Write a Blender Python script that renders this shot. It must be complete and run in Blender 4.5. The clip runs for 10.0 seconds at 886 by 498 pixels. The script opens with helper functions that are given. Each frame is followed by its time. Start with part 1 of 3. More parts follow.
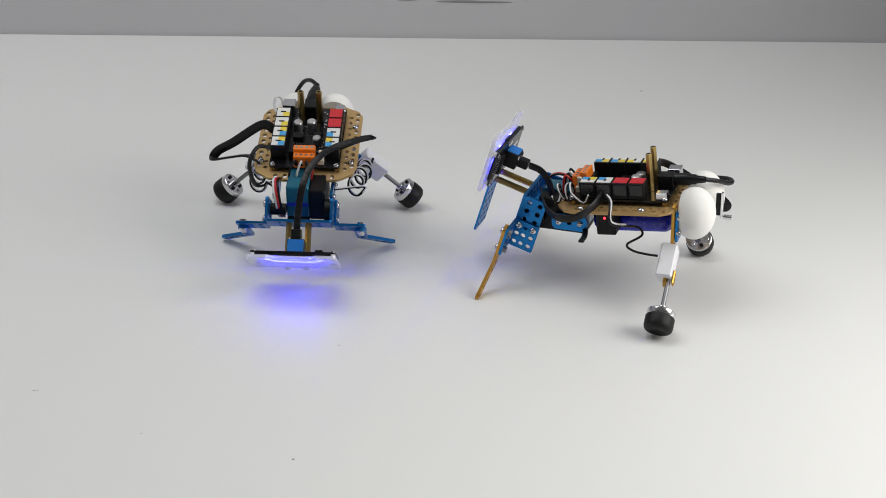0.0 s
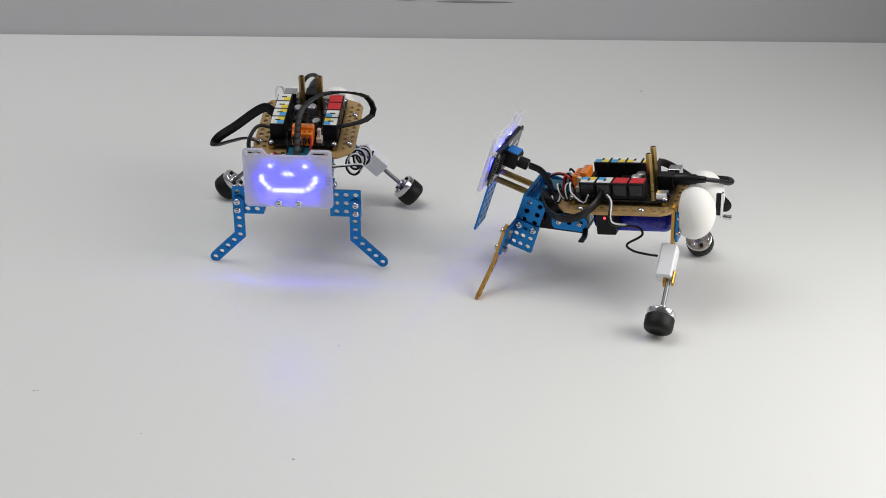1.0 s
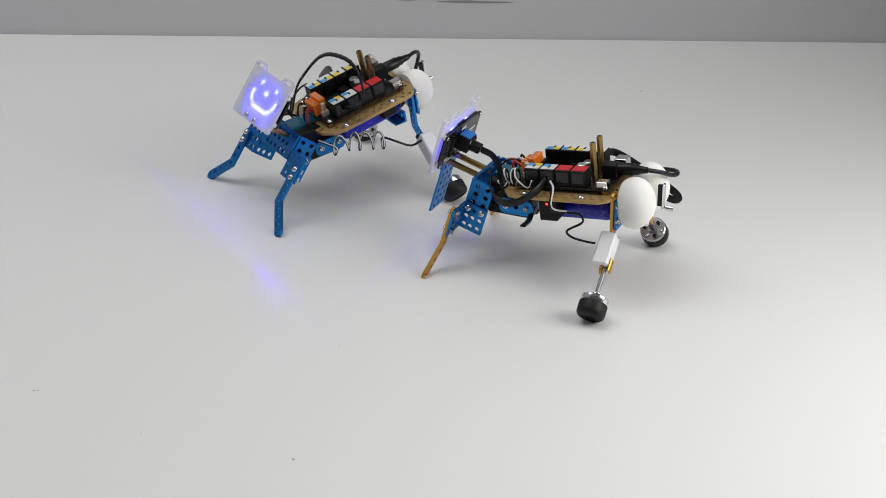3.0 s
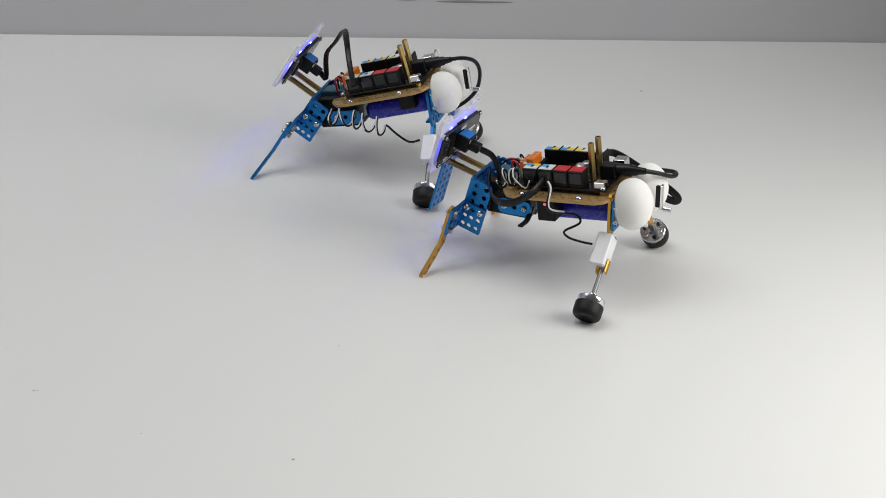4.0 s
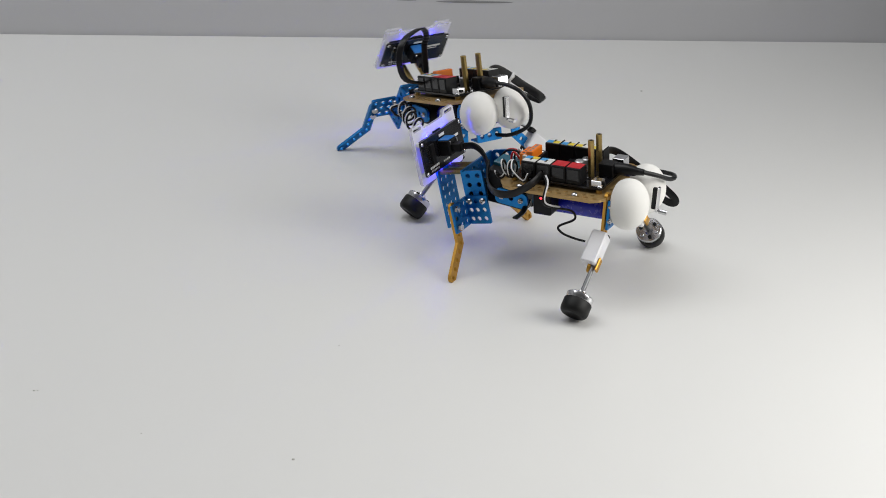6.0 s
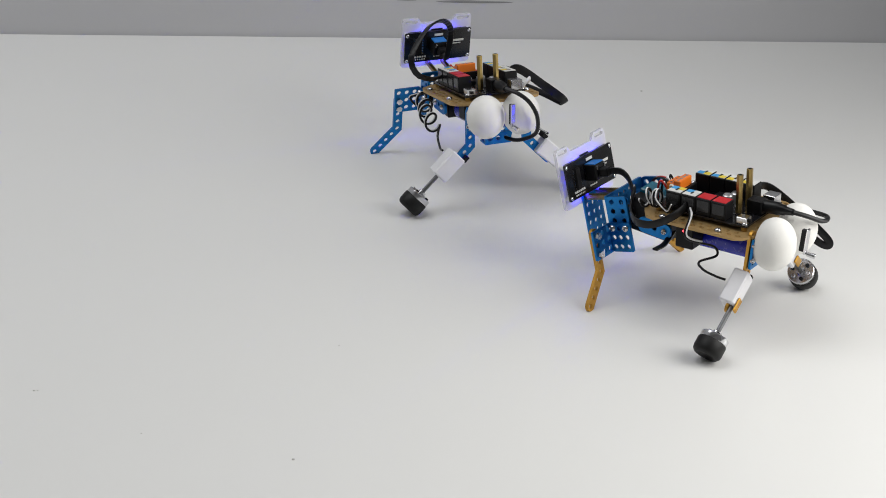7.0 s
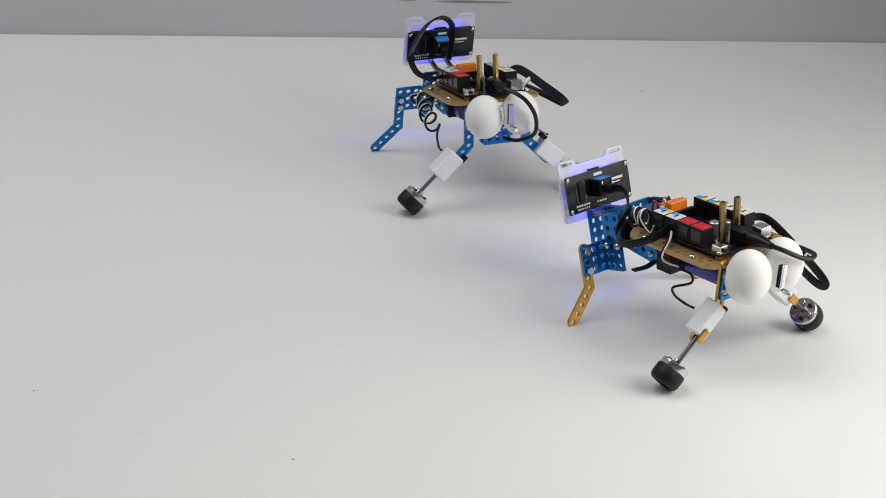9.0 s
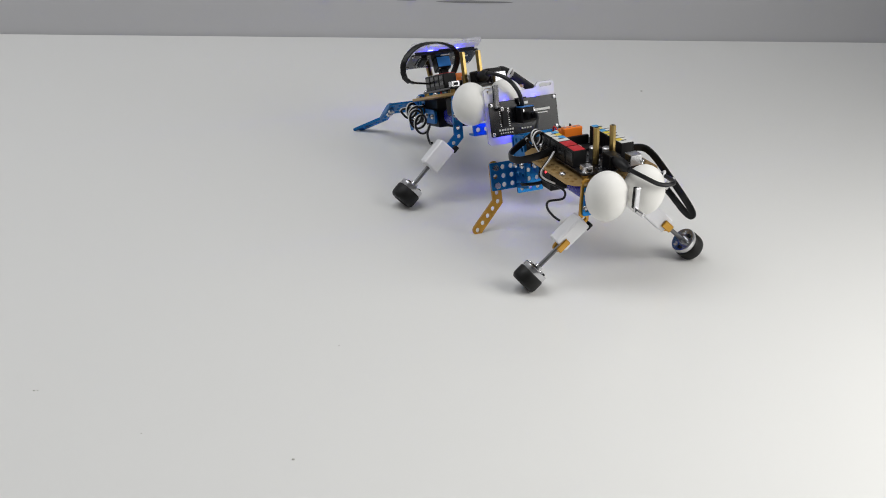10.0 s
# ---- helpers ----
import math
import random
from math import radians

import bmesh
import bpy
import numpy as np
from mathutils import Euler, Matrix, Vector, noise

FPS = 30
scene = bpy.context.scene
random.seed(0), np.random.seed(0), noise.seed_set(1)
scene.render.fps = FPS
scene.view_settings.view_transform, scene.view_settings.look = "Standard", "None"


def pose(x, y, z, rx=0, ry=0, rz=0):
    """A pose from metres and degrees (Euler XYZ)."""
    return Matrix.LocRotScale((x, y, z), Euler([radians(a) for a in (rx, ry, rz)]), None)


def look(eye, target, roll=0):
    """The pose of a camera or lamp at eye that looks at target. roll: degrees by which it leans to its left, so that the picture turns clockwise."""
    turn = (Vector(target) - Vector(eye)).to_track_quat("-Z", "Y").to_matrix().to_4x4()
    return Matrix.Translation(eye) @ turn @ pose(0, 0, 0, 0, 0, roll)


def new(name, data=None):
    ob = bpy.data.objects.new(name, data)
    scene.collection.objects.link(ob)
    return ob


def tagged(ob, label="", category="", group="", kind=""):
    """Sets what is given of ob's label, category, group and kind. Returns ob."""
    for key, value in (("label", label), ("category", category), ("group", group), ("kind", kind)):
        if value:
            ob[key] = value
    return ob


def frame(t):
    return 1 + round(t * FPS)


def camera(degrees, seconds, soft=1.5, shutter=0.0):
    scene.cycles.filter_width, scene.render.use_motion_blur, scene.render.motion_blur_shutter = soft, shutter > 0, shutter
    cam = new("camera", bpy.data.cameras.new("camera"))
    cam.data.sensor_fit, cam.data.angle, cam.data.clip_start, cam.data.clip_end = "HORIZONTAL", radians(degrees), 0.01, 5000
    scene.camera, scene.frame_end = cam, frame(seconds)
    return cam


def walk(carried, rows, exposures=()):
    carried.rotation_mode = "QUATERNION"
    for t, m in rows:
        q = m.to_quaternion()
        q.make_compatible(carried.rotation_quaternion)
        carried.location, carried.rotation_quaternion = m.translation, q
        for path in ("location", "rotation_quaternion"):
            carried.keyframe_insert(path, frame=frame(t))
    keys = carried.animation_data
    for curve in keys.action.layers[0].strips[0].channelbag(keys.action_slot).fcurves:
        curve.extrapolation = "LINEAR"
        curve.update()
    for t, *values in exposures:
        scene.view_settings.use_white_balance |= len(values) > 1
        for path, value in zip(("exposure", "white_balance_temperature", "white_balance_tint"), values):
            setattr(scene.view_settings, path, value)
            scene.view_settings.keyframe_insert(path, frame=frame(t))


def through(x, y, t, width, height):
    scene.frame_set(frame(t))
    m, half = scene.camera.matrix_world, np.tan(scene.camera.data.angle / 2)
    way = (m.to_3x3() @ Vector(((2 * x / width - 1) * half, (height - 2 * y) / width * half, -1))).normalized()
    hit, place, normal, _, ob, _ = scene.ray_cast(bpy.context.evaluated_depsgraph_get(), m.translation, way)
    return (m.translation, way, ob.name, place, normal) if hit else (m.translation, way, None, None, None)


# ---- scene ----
cam = camera(30.78, 10.0, soft=0.95, shutter=0.3)
EYE = (0.0, 0.0, 0.6341)
TILT = radians(26.657)
CAM_POSE = look(EYE, (0.0, math.cos(TILT), EYE[2] - math.sin(TILT)), 1.42)
walk(cam, [(0, CAM_POSE), (10, CAM_POSE)])

# ---- light: a softbox beside the table and a ceiling panel, in a closed room ----
world = bpy.data.worlds.new("world")
scene.world = world
world.use_nodes = True
world.node_tree.nodes["Background"].inputs[0].default_value = (0.75, 0.8, 0.9, 1)
world.node_tree.nodes["Background"].inputs[1].default_value = 0.1
scene.view_settings.exposure = 0.0


def area_lamp(name, eye, target, sx, sy, power, colour=(1, 1, 1), spread=180):
    data = bpy.data.lights.new(name, "AREA")
    data.shape, data.size, data.size_y, data.energy, data.color = "RECTANGLE", sx, sy, power, colour
    data.spread = radians(spread)
    ob = new(name, data)
    ob.matrix_world = look(eye, target)
    return ob


area_lamp("softbox_lamp", (0.89, 0.85, 0.52), (0.25, 0.5, 0), 0.8, 0.8, 9.7, (1.0, 0.985, 0.95), 170)
area_lamp("ceiling_panel_lamp", (-0.8, 1.28, 1.74), (-0.8, 1.34, 0), 2.0, 1.0, 18.0, (0.98, 0.99, 1.0), 180)


# ---- materials ----
def material(name, colour, rough=0.5, metal=0.0, vary=0.12, scale=60.0, bump=0.0, bump_scale=400.0, coat=0.0, shine=0.5, uneven=0.08):
    m = bpy.data.materials.new(name)
    m.use_nodes = True
    nt = m.node_tree
    b = nt.nodes["Principled BSDF"]
    b.inputs["Metallic"].default_value = metal
    b.inputs["Specular IOR Level"].default_value = shine
    b.inputs["Coat Weight"].default_value = coat
    tc = nt.nodes.new("ShaderNodeTexCoord")
    n1 = nt.nodes.new("ShaderNodeTexNoise")
    n1.inputs["Scale"].default_value = scale
    n1.inputs["Detail"].default_value = 6
    nt.links.new(tc.outputs["Object"], n1.inputs["Vector"])
    ramp = nt.nodes.new("ShaderNodeMix")
    ramp.data_type = "RGBA"
    ramp.inputs[6].default_value = (*[c * (1 - vary) for c in colour], 1)
    ramp.inputs[7].default_value = (*[min(1, c * (1 + vary)) for c in colour], 1)
    nt.links.new(n1.outputs["Fac"], ramp.inputs[0])
    nt.links.new(ramp.outputs[2], b.inputs["Base Color"])
    n2 = nt.nodes.new("ShaderNodeTexNoise")
    n2.inputs["Scale"].default_value = scale * 5
    nt.links.new(tc.outputs["Object"], n2.inputs["Vector"])
    mr = nt.nodes.new("ShaderNodeMapRange")
    mr.inputs[3].default_value = max(0.03, rough - uneven)
    mr.inputs[4].default_value = min(1, rough + uneven)
    nt.links.new(n2.outputs["Fac"], mr.inputs[0])
    nt.links.new(mr.outputs[0], b.inputs["Roughness"])
    if bump:
        n3 = nt.nodes.new("ShaderNodeTexNoise")
        n3.inputs["Scale"].default_value = bump_scale
        nt.links.new(tc.outputs["Object"], n3.inputs["Vector"])
        bp = nt.nodes.new("ShaderNodeBump")
        bp.inputs["Strength"].default_value = bump
        bp.inputs["Distance"].default_value = 0.0005
        nt.links.new(n3.outputs["Fac"], bp.inputs["Height"])
        nt.links.new(bp.outputs[0], b.inputs["Normal"])
    return m


def glowing(name, colour, strength):
    m = bpy.data.materials.new(name)
    m.use_nodes = True
    b = m.node_tree.nodes["Principled BSDF"]
    b.inputs["Base Color"].default_value = (0.1, 0.1, 0.12, 1)
    b.inputs["Emission Color"].default_value = (*colour, 1)
    b.inputs["Emission Strength"].default_value = strength
    return m


def frosted(name, through, clear):
    """Acrylic: through is the share that glows through, clear the share that is seen through."""
    m = bpy.data.materials.new(name)
    m.use_nodes = True
    nt = m.node_tree
    nt.nodes.remove(nt.nodes["Principled BSDF"])
    out = nt.nodes["Material Output"]
    dif, tra, see, glo = [nt.nodes.new("ShaderNodeBsdf" + k) for k in ("Diffuse", "Translucent", "Transparent", "Glossy")]
    dif.inputs[0].default_value = (0.84, 0.84, 0.88, 1)
    tra.inputs[0].default_value = (0.86, 0.86, 0.92, 1)
    glo.inputs["Roughness"].default_value = 0.22
    a, b, c = [nt.nodes.new("ShaderNodeMixShader") for _ in range(3)]
    a.inputs[0].default_value, b.inputs[0].default_value, c.inputs[0].default_value = through, clear, 0.05
    nt.links.new(dif.outputs[0], a.inputs[1]), nt.links.new(tra.outputs[0], a.inputs[2])
    nt.links.new(a.outputs[0], b.inputs[1]), nt.links.new(see.outputs[0], b.inputs[2])
    nt.links.new(b.outputs[0], c.inputs[1]), nt.links.new(glo.outputs[0], c.inputs[2])
    nt.links.new(c.outputs[0], out.inputs[0])
    return m


M_TABLE = material("white_laminate", (0.76, 0.76, 0.745), 0.3, 0, 0.0, 2, uneven=0.01)
M_WALL = material("grey_wall_paint", (0.58, 0.58, 0.6), 0.75, 0, 0.04, 2.5, 0.15, 260)
M_ROOM = material("off_white_plaster", (0.5, 0.5, 0.5), 0.85, 0, 0.05, 2, 0.2, 150)
M_FLOOR = material("grey_floor", (0.25, 0.24, 0.23), 0.6, 0, 0.1, 4)
M_BLUE = material("blue_anodised_aluminium", (0.014, 0.185, 0.5), 0.32, 0.8, 0.12, 90, 0.05, 2500)
M_GOLD = material("gold_anodised_aluminium", (0.56, 0.3, 0.05), 0.36, 0.78, 0.12, 90, 0.05, 2500)
M_BOARD = material("bronze_gold_plate", (0.47, 0.31, 0.13), 0.42, 0.5, 0.12, 70, 0.05, 2000)
M_BLACK = material("black_plastic", (0.006, 0.006, 0.007), 0.42, 0, 0.3, 120, shine=0.22)
M_CABLE = material("black_cable_sheath", (0.006, 0.006, 0.007), 0.34, 0, 0.2, 150, shine=0.3)
M_PCB = material("black_circuit_board", (0.006, 0.006, 0.008), 0.24, 0, 0.3, 200, shine=0.5)
M_WIREW = material("white_wire", (0.75, 0.75, 0.76), 0.45, 0, 0.08, 100)
M_WIRER = material("red_wire", (0.55, 0.02, 0.02), 0.45, 0, 0.1, 100)
M_BATT = material("blue_battery_wrap", (0.012, 0.018, 0.42), 0.26, 0, 0.12, 60, 0.2, 200, 0.1)
M_TEAL = material("teal_servo_case", (0.012, 0.12, 0.19), 0.22, 0, 0.1, 60)
M_EGG = material("white_foam", (0.86, 0.85, 0.82), 0.75, 0, 0.03, 90, 0.25, 1800)
M_WHITE = material("white_plastic", (0.78, 0.78, 0.81), 0.4, 0, 0.04, 70)
M_STEEL = material("polished_steel", (0.66, 0.66, 0.68), 0.2, 1.0, 0.08, 150)
M_DARKSTEEL = material("grey_steel_rod", (0.2, 0.2, 0.21), 0.35, 1.0, 0.1, 150)
M_RUBBER = material("black_rubber", (0.006, 0.006, 0.006), 0.5, 0, 0.2, 150, 0.1, 1500, shine=0.3)
M_BRASS = material("aged_brass", (0.38, 0.27, 0.1), 0.3, 0.95, 0.12, 200)
M_ORANGE = material("orange_terminal_plastic", (0.85, 0.2, 0.012), 0.4, 0, 0.08, 100)
M_RED = material("red_sticker", (0.55, 0.012, 0.02), 0.45, 0, 0.06, 100)
M_YELLOW = material("yellow_sticker", (0.75, 0.58, 0.05), 0.45, 0, 0.06, 100)
M_SKY = material("light_blue_sticker", (0.05, 0.33, 0.68), 0.45, 0, 0.06, 100)
M_LABEL = material("white_sticker", (0.72, 0.72, 0.7), 0.45, 0, 0.06, 100)
M_SOCKET = material("blue_connector", (0.015, 0.17, 0.55), 0.4, 0, 0.08, 100)
M_CREAM = material("cream_plastic", (0.62, 0.55, 0.44), 0.5, 0, 0.06, 100)
M_ALU = material("aluminium_can", (0.62, 0.62, 0.63), 0.3, 0.9, 0.06, 150)
M_DUST = material("dark_dust", (0.5, 0.49, 0.46), 0.9)
M_SMEAR = material("grey_scuff", (0.27, 0.27, 0.28), 0.8, 0, 0.2, 40)
M_FROST = frosted("frosted_acrylic_back", 0.36, 0.01)
M_ACRYLIC = frosted("white_acrylic", 0.5, 0.6)
M_LED = glowing("violet_blue_led", (0.013, 0.0135, 1.0), 620.0)
# emission of the added strip that imitates light leaking under the face
M_LEAK = glowing("violet_blue_leak", (0.03, 0.022, 1.0), 70.0)
M_REDLED = glowing("red_led", (1.0, 0.02, 0.03), 6.0)


# ---- mesh tools, in millimetres ----
def part(name, bm, mat, parent, label="", smooth=False):
    """Links the bmesh, given in millimetres, as one mesh under parent."""
    bmesh.ops.scale(bm, vec=(0.001, 0.001, 0.001), verts=bm.verts)
    return part_m(name, bm, mat, parent, label, smooth)


def part_m(name, bm, mat, parent, label="", smooth=False):
    bmesh.ops.recalc_face_normals(bm, faces=bm.faces)
    me = bpy.data.meshes.new(name)
    bm.to_mesh(me)
    bm.free()
    me.materials.append(mat)
    if smooth:
        me.shade_smooth()
        me.set_sharp_from_angle(angle=radians(38))
    ob = new(name, me)
    if parent is not None:
        ob.parent = parent
    if label:
        ob["label"] = label
    return ob


def box(x0, x1, y0, y1, z0, z1, bevel=0.4, bm=None, m=None, segments=1):
    own = bmesh.new()
    mat = Matrix.Translation(((x0 + x1) / 2, (y0 + y1) / 2, (z0 + z1) / 2)) @ Matrix.Diagonal((x1 - x0, y1 - y0, z1 - z0, 1))
    bmesh.ops.create_cube(own, size=1, matrix=mat)
    if bevel:
        bmesh.ops.bevel(own, geom=own.edges[:], offset=bevel, segments=segments, affect="EDGES", profile=0.5)
    if m is not None:
        bmesh.ops.transform(own, matrix=m, verts=own.verts)
    return join(own, bm)


def join(own, bm):
    if bm is None:
        return own
    me = bpy.data.meshes.new("tmp")
    own.to_mesh(me)
    own.free()
    bm.from_mesh(me)
    bpy.data.meshes.remove(me)
    return bm


def turned(p0, p1, profile, seg=20, bm=None):
    """A lathe body along p0 to p1; profile: rows of (way along in mm, radius)."""
    own = bmesh.new()
    p0, p1 = Vector(p0), Vector(p1)
    ax = (p1 - p0).normalized()
    e1 = ax.orthogonal().normalized()
    e2 = ax.cross(e1)
    rings = []
    for s, r in profile:
        rings.append([own.verts.new(p0 + ax * s + (e1 * math.cos(6.28318 * i / seg) + e2 * math.sin(6.28318 * i / seg)) * r) for i in range(seg)])
    for a, b in zip(rings, rings[1:]):
        for i in range(seg):
            own.faces.new((a[i], a[(i + 1) % seg], b[(i + 1) % seg], b[i]))
    own.faces.new(rings[0]), own.faces.new(rings[-1])
    return join(own, bm)


def rod(p0, p1, r, seg=14, bm=None, bevel=0.3):
    n = (Vector(p1) - Vector(p0)).length
    b = min(bevel, n / 3, r / 2)
    return turned(p0, p1, [(0, r - b), (b, r), (n - b, r), (n, r - b)], seg, bm)


def smooth_path(points, steps=8):
    pts = [Vector(p) for p in points]
    pts = [2 * pts[0] - pts[1]] + pts + [2 * pts[-1] - pts[-2]]
    out = []
    for i in range(1, len(pts) - 2):
        a, b, c, d = pts[i - 1:i + 3]
        for k in range(steps):
            t = k / steps
            out.append(0.5 * (2 * b + (c - a) * t + (2 * a - 5 * b + 4 * c - d) * t * t + (3 * b - a - 3 * c + d) * t ** 3))
    return out + [pts[-2]]


def tube(points, rw, rh=None, up=(0, 0, 1), seg=8, steps=8, bm=None):
    """A cable along the smoothed points; rw and rh: half its width and thickness."""
    own = bmesh.new()
    path = smooth_path(points, steps)
    rh = rh or rw
    side = None
    rings = []
    for i, p in enumerate(path):
        ax = (path[min(i + 1, len(path) - 1)] - path[max(i - 1, 0)]).normalized()
        if side is None:
            side = ax.cross(Vector(up))
            side = side.normalized() if side.length > 0.05 else ax.orthogonal().normalized()
        else:
            side = (side - ax * side.dot(ax)).normalized()
        nrm = side.cross(ax)
        ring = []
        for k in range(seg):
            c, s = math.cos(6.28318 * (k + 0.5) / seg), math.sin(6.28318 * (k + 0.5) / seg)
            if rw != rh:
                c, s = math.copysign(abs(c) ** 0.5, c), math.copysign(abs(s) ** 0.5, s)
            ring.append(own.verts.new(p + side * rw * c + nrm * rh * s))
        rings.append(ring)
    for a, b in zip(rings, rings[1:]):
        for i in range(seg):
            own.faces.new((a[i], a[(i + 1) % seg], b[(i + 1) % seg], b[i]))
    own.faces.new(rings[0]), own.faces.new(rings[-1])
    return join(own, bm)


def plate(outline, holes, r, thick, m, seg=12):
    """A sheet with round holes: outline and holes in its own plane, thick upwards, then placed by m. A hole may be (x, y) or (x, y, half slot)."""
    bm = bmesh.new()
    edges = []

    def loop(pts):
        vs = [bm.verts.new((x, y, 0)) for x, y in pts]
        for a, b in zip(vs, vs[1:] + vs[:1]):
            edges.append(bm.edges.new((a, b)))

    loop(outline)
    for h in holes:
        x, y, half = h[0], h[1], h[2] if len(h) > 2 else 0
        pts = []
        for i in range(seg):
            a = 6.28318 * (i + 0.5) / seg
            pts.append((x + r * math.cos(a) + math.copysign(half, math.cos(a)), y + r * math.sin(a)))
        loop(pts)
    bmesh.ops.triangle_fill(bm, use_beauty=True, edges=edges)
    top = bmesh.ops.extrude_face_region(bm, geom=bm.faces[:])["geom"]
    bmesh.ops.translate(bm, vec=(0, 0, thick), verts=[v for v in top if isinstance(v, bmesh.types.BMVert)])
    bmesh.ops.transform(bm, matrix=m, verts=bm.verts)
    return bm


def rounded(x0, x1, y0, y1, r, n=4):
    pts = []
    for cx, cy, a0 in ((x1 - r, y1 - r, 0), (x0 + r, y1 - r, 90), (x0 + r, y0 + r, 180), (x1 - r, y0 + r, 270)):
        for i in range(n + 1):
            a = radians(a0 + 90 * i / n)
            pts.append((cx + r * math.cos(a), cy + r * math.sin(a)))
    return pts


def axes(o, ex, ey, ez):
    return Matrix(((ex[0], ey[0], ez[0], o[0]), (ex[1], ey[1], ez[1], o[1]), (ex[2], ey[2], ez[2], o[2]), (0, 0, 0, 1)))


def bent_outline(w=4.6, first=4, second=4):
    """A strip that bends 45 degrees: the first hole at the origin, the straight part down -y, the rest down and along +x."""
    k = math.sqrt(0.5)
    bend, end = Vector((0, -8.0 * first)), Vector((8.0 * second * k, -8.0 * first - 8.0 * second * k))
    pts = []
    for i in range(7):
        a = math.pi * i / 6
        pts.append((w * math.cos(a), w * math.sin(a)))
    t = w * math.tan(radians(22.5))
    pts.append((-w, bend.y - t))
    for i in range(7):
        a = radians(225 + 180 * i / 6)
        pts.append((end.x + w * math.cos(a), end.y + w * math.sin(a)))
    pts.append((w, bend.y + t))
    holes = [(0, -8.0 * i) for i in range(first + 1)] + [(8.0 * i * k, bend.y - 8.0 * i * k) for i in range(1, second + 1)]
    return pts, holes


def bolt_mesh(p, n, r=3.0, h=2.2):
    """A domed socket screw head on p, facing n."""
    p, n = Vector(p), Vector(n).normalized()
    return turned(p, p + n, [(0, r), (h * 0.45, r * 0.97), (h * 0.8, r * 0.75), (h, r * 0.45), (h * 0.98, r * 0.38), (h * 0.5, r * 0.34)], 12)


# frame of the tilted top deck: u forward, y left, w up
DECK = axes((-66, 0, 42.5), (math.cos(radians(6.2)), 0, -math.sin(radians(6.2))), (0, 1, 0), (math.sin(radians(6.2)), 0, math.cos(radians(6.2))))


def deck(p):
    return DECK @ Vector(p)


# ---- the room and the table ----
def slab(name, x0, x1, y0, y1, z0, z1, mat, label, category, bevel=0.0, m=None):
    ob = part_m(name, box(x0, x1, y0, y1, z0, z1, bevel, m=m), mat, None)
    return tagged(ob, label, category, kind="structure")


TURN = Matrix.Translation((0, 1.8235, 0)) @ pose(0, 0, 0, 0, 0, 2.57)
slab("wall_back", -2.2, 2.2, 0.0, 0.1, -0.75, 1.95, M_WALL, "grey painted wall directly behind the table", "wall", m=TURN)
slab("wall_left", -2.3, -2.2, -1.6, 2.1, -0.75, 1.95, M_ROOM, "plain off-white side wall", "wall")
slab("wall_right", 2.2, 2.3, -1.6, 2.1, -0.75, 1.95, M_ROOM, "plain off-white side wall", "wall")
slab("wall_front", -2.2, 2.2, -1.7, -1.6, -0.75, 1.95, M_ROOM, "plain off-white wall", "wall")
slab("floor", -2.3, 2.3, -1.7, 2.1, -0.85, -0.75, M_FLOOR, "grey floor", "floor")
slab("ceiling", -2.3, 2.3, -1.7, 2.1, 1.95, 2.05, M_ROOM, "plain off-white ceiling", "ceiling")


def make_table():
    table = new("table")
    table.location = (0, 1.2, -0.75)
    tagged(table, "wide white laminate table pushed against a grey wall", "table")
    m = Matrix.Translation((0, -1.2, 0.75)) @ TURN
    part_m("tabletop", box(-1.5, 1.5, -1.25, -0.001, -0.028, 0, 0.002, m=m), M_TABLE, table)
    for x in (-1.42, 1.42):
        for y in (-1.18, -0.06):
            part_m("leg", box(x - 0.025, x + 0.025, y - 0.025, y + 0.025, -0.75, -0.0285, 0.003, m=m), M_WHITE, table)
    return table


make_table()


def make_dust():
    bm = bmesh.new()
    for x, y, r in ((-0.1003, 0.9316, 0.0013), (0.2137, 1.6614, 0.0014), (-0.2997, 1.0129, 0.001), (-0.0794, 1.0903, 0.0007), (-0.2107, 0.9593, 0.0007), (-0.297, 1.013, 0.0007)):
        bmesh.ops.create_icosphere(bm, subdivisions=1, radius=r, matrix=Matrix.Translation((x, y, r * 0.3)) @ Matrix.Diagonal((1, 0.8, 0.4, 1)))
    tagged(part_m("dust_specks", bm, M_DUST, None), "tiny dark dust specks on the white tabletop", "dust", kind="stuff")


make_dust()


def make_scuff():
    bm = bmesh.new()
    for x, z, w, h in ((0.03, 0.0445, 0.046, 0.0013), (0.012, 0.047, 0.02, 0.0006), (-0.05, 0.046, 0.012, 0.0007)):
        bmesh.ops.create_icosphere(bm, subdivisions=3, radius=1, matrix=TURN @ Matrix.Translation((x, -0.0002, z)) @ Matrix.Diagonal((w, 0.0004, h, 1)))
    tagged(part_m("wall_scuff", bm, M_SMEAR, None), "faint grey scuff mark on the painted wall", "scuff", kind="stuff")


make_scuff()


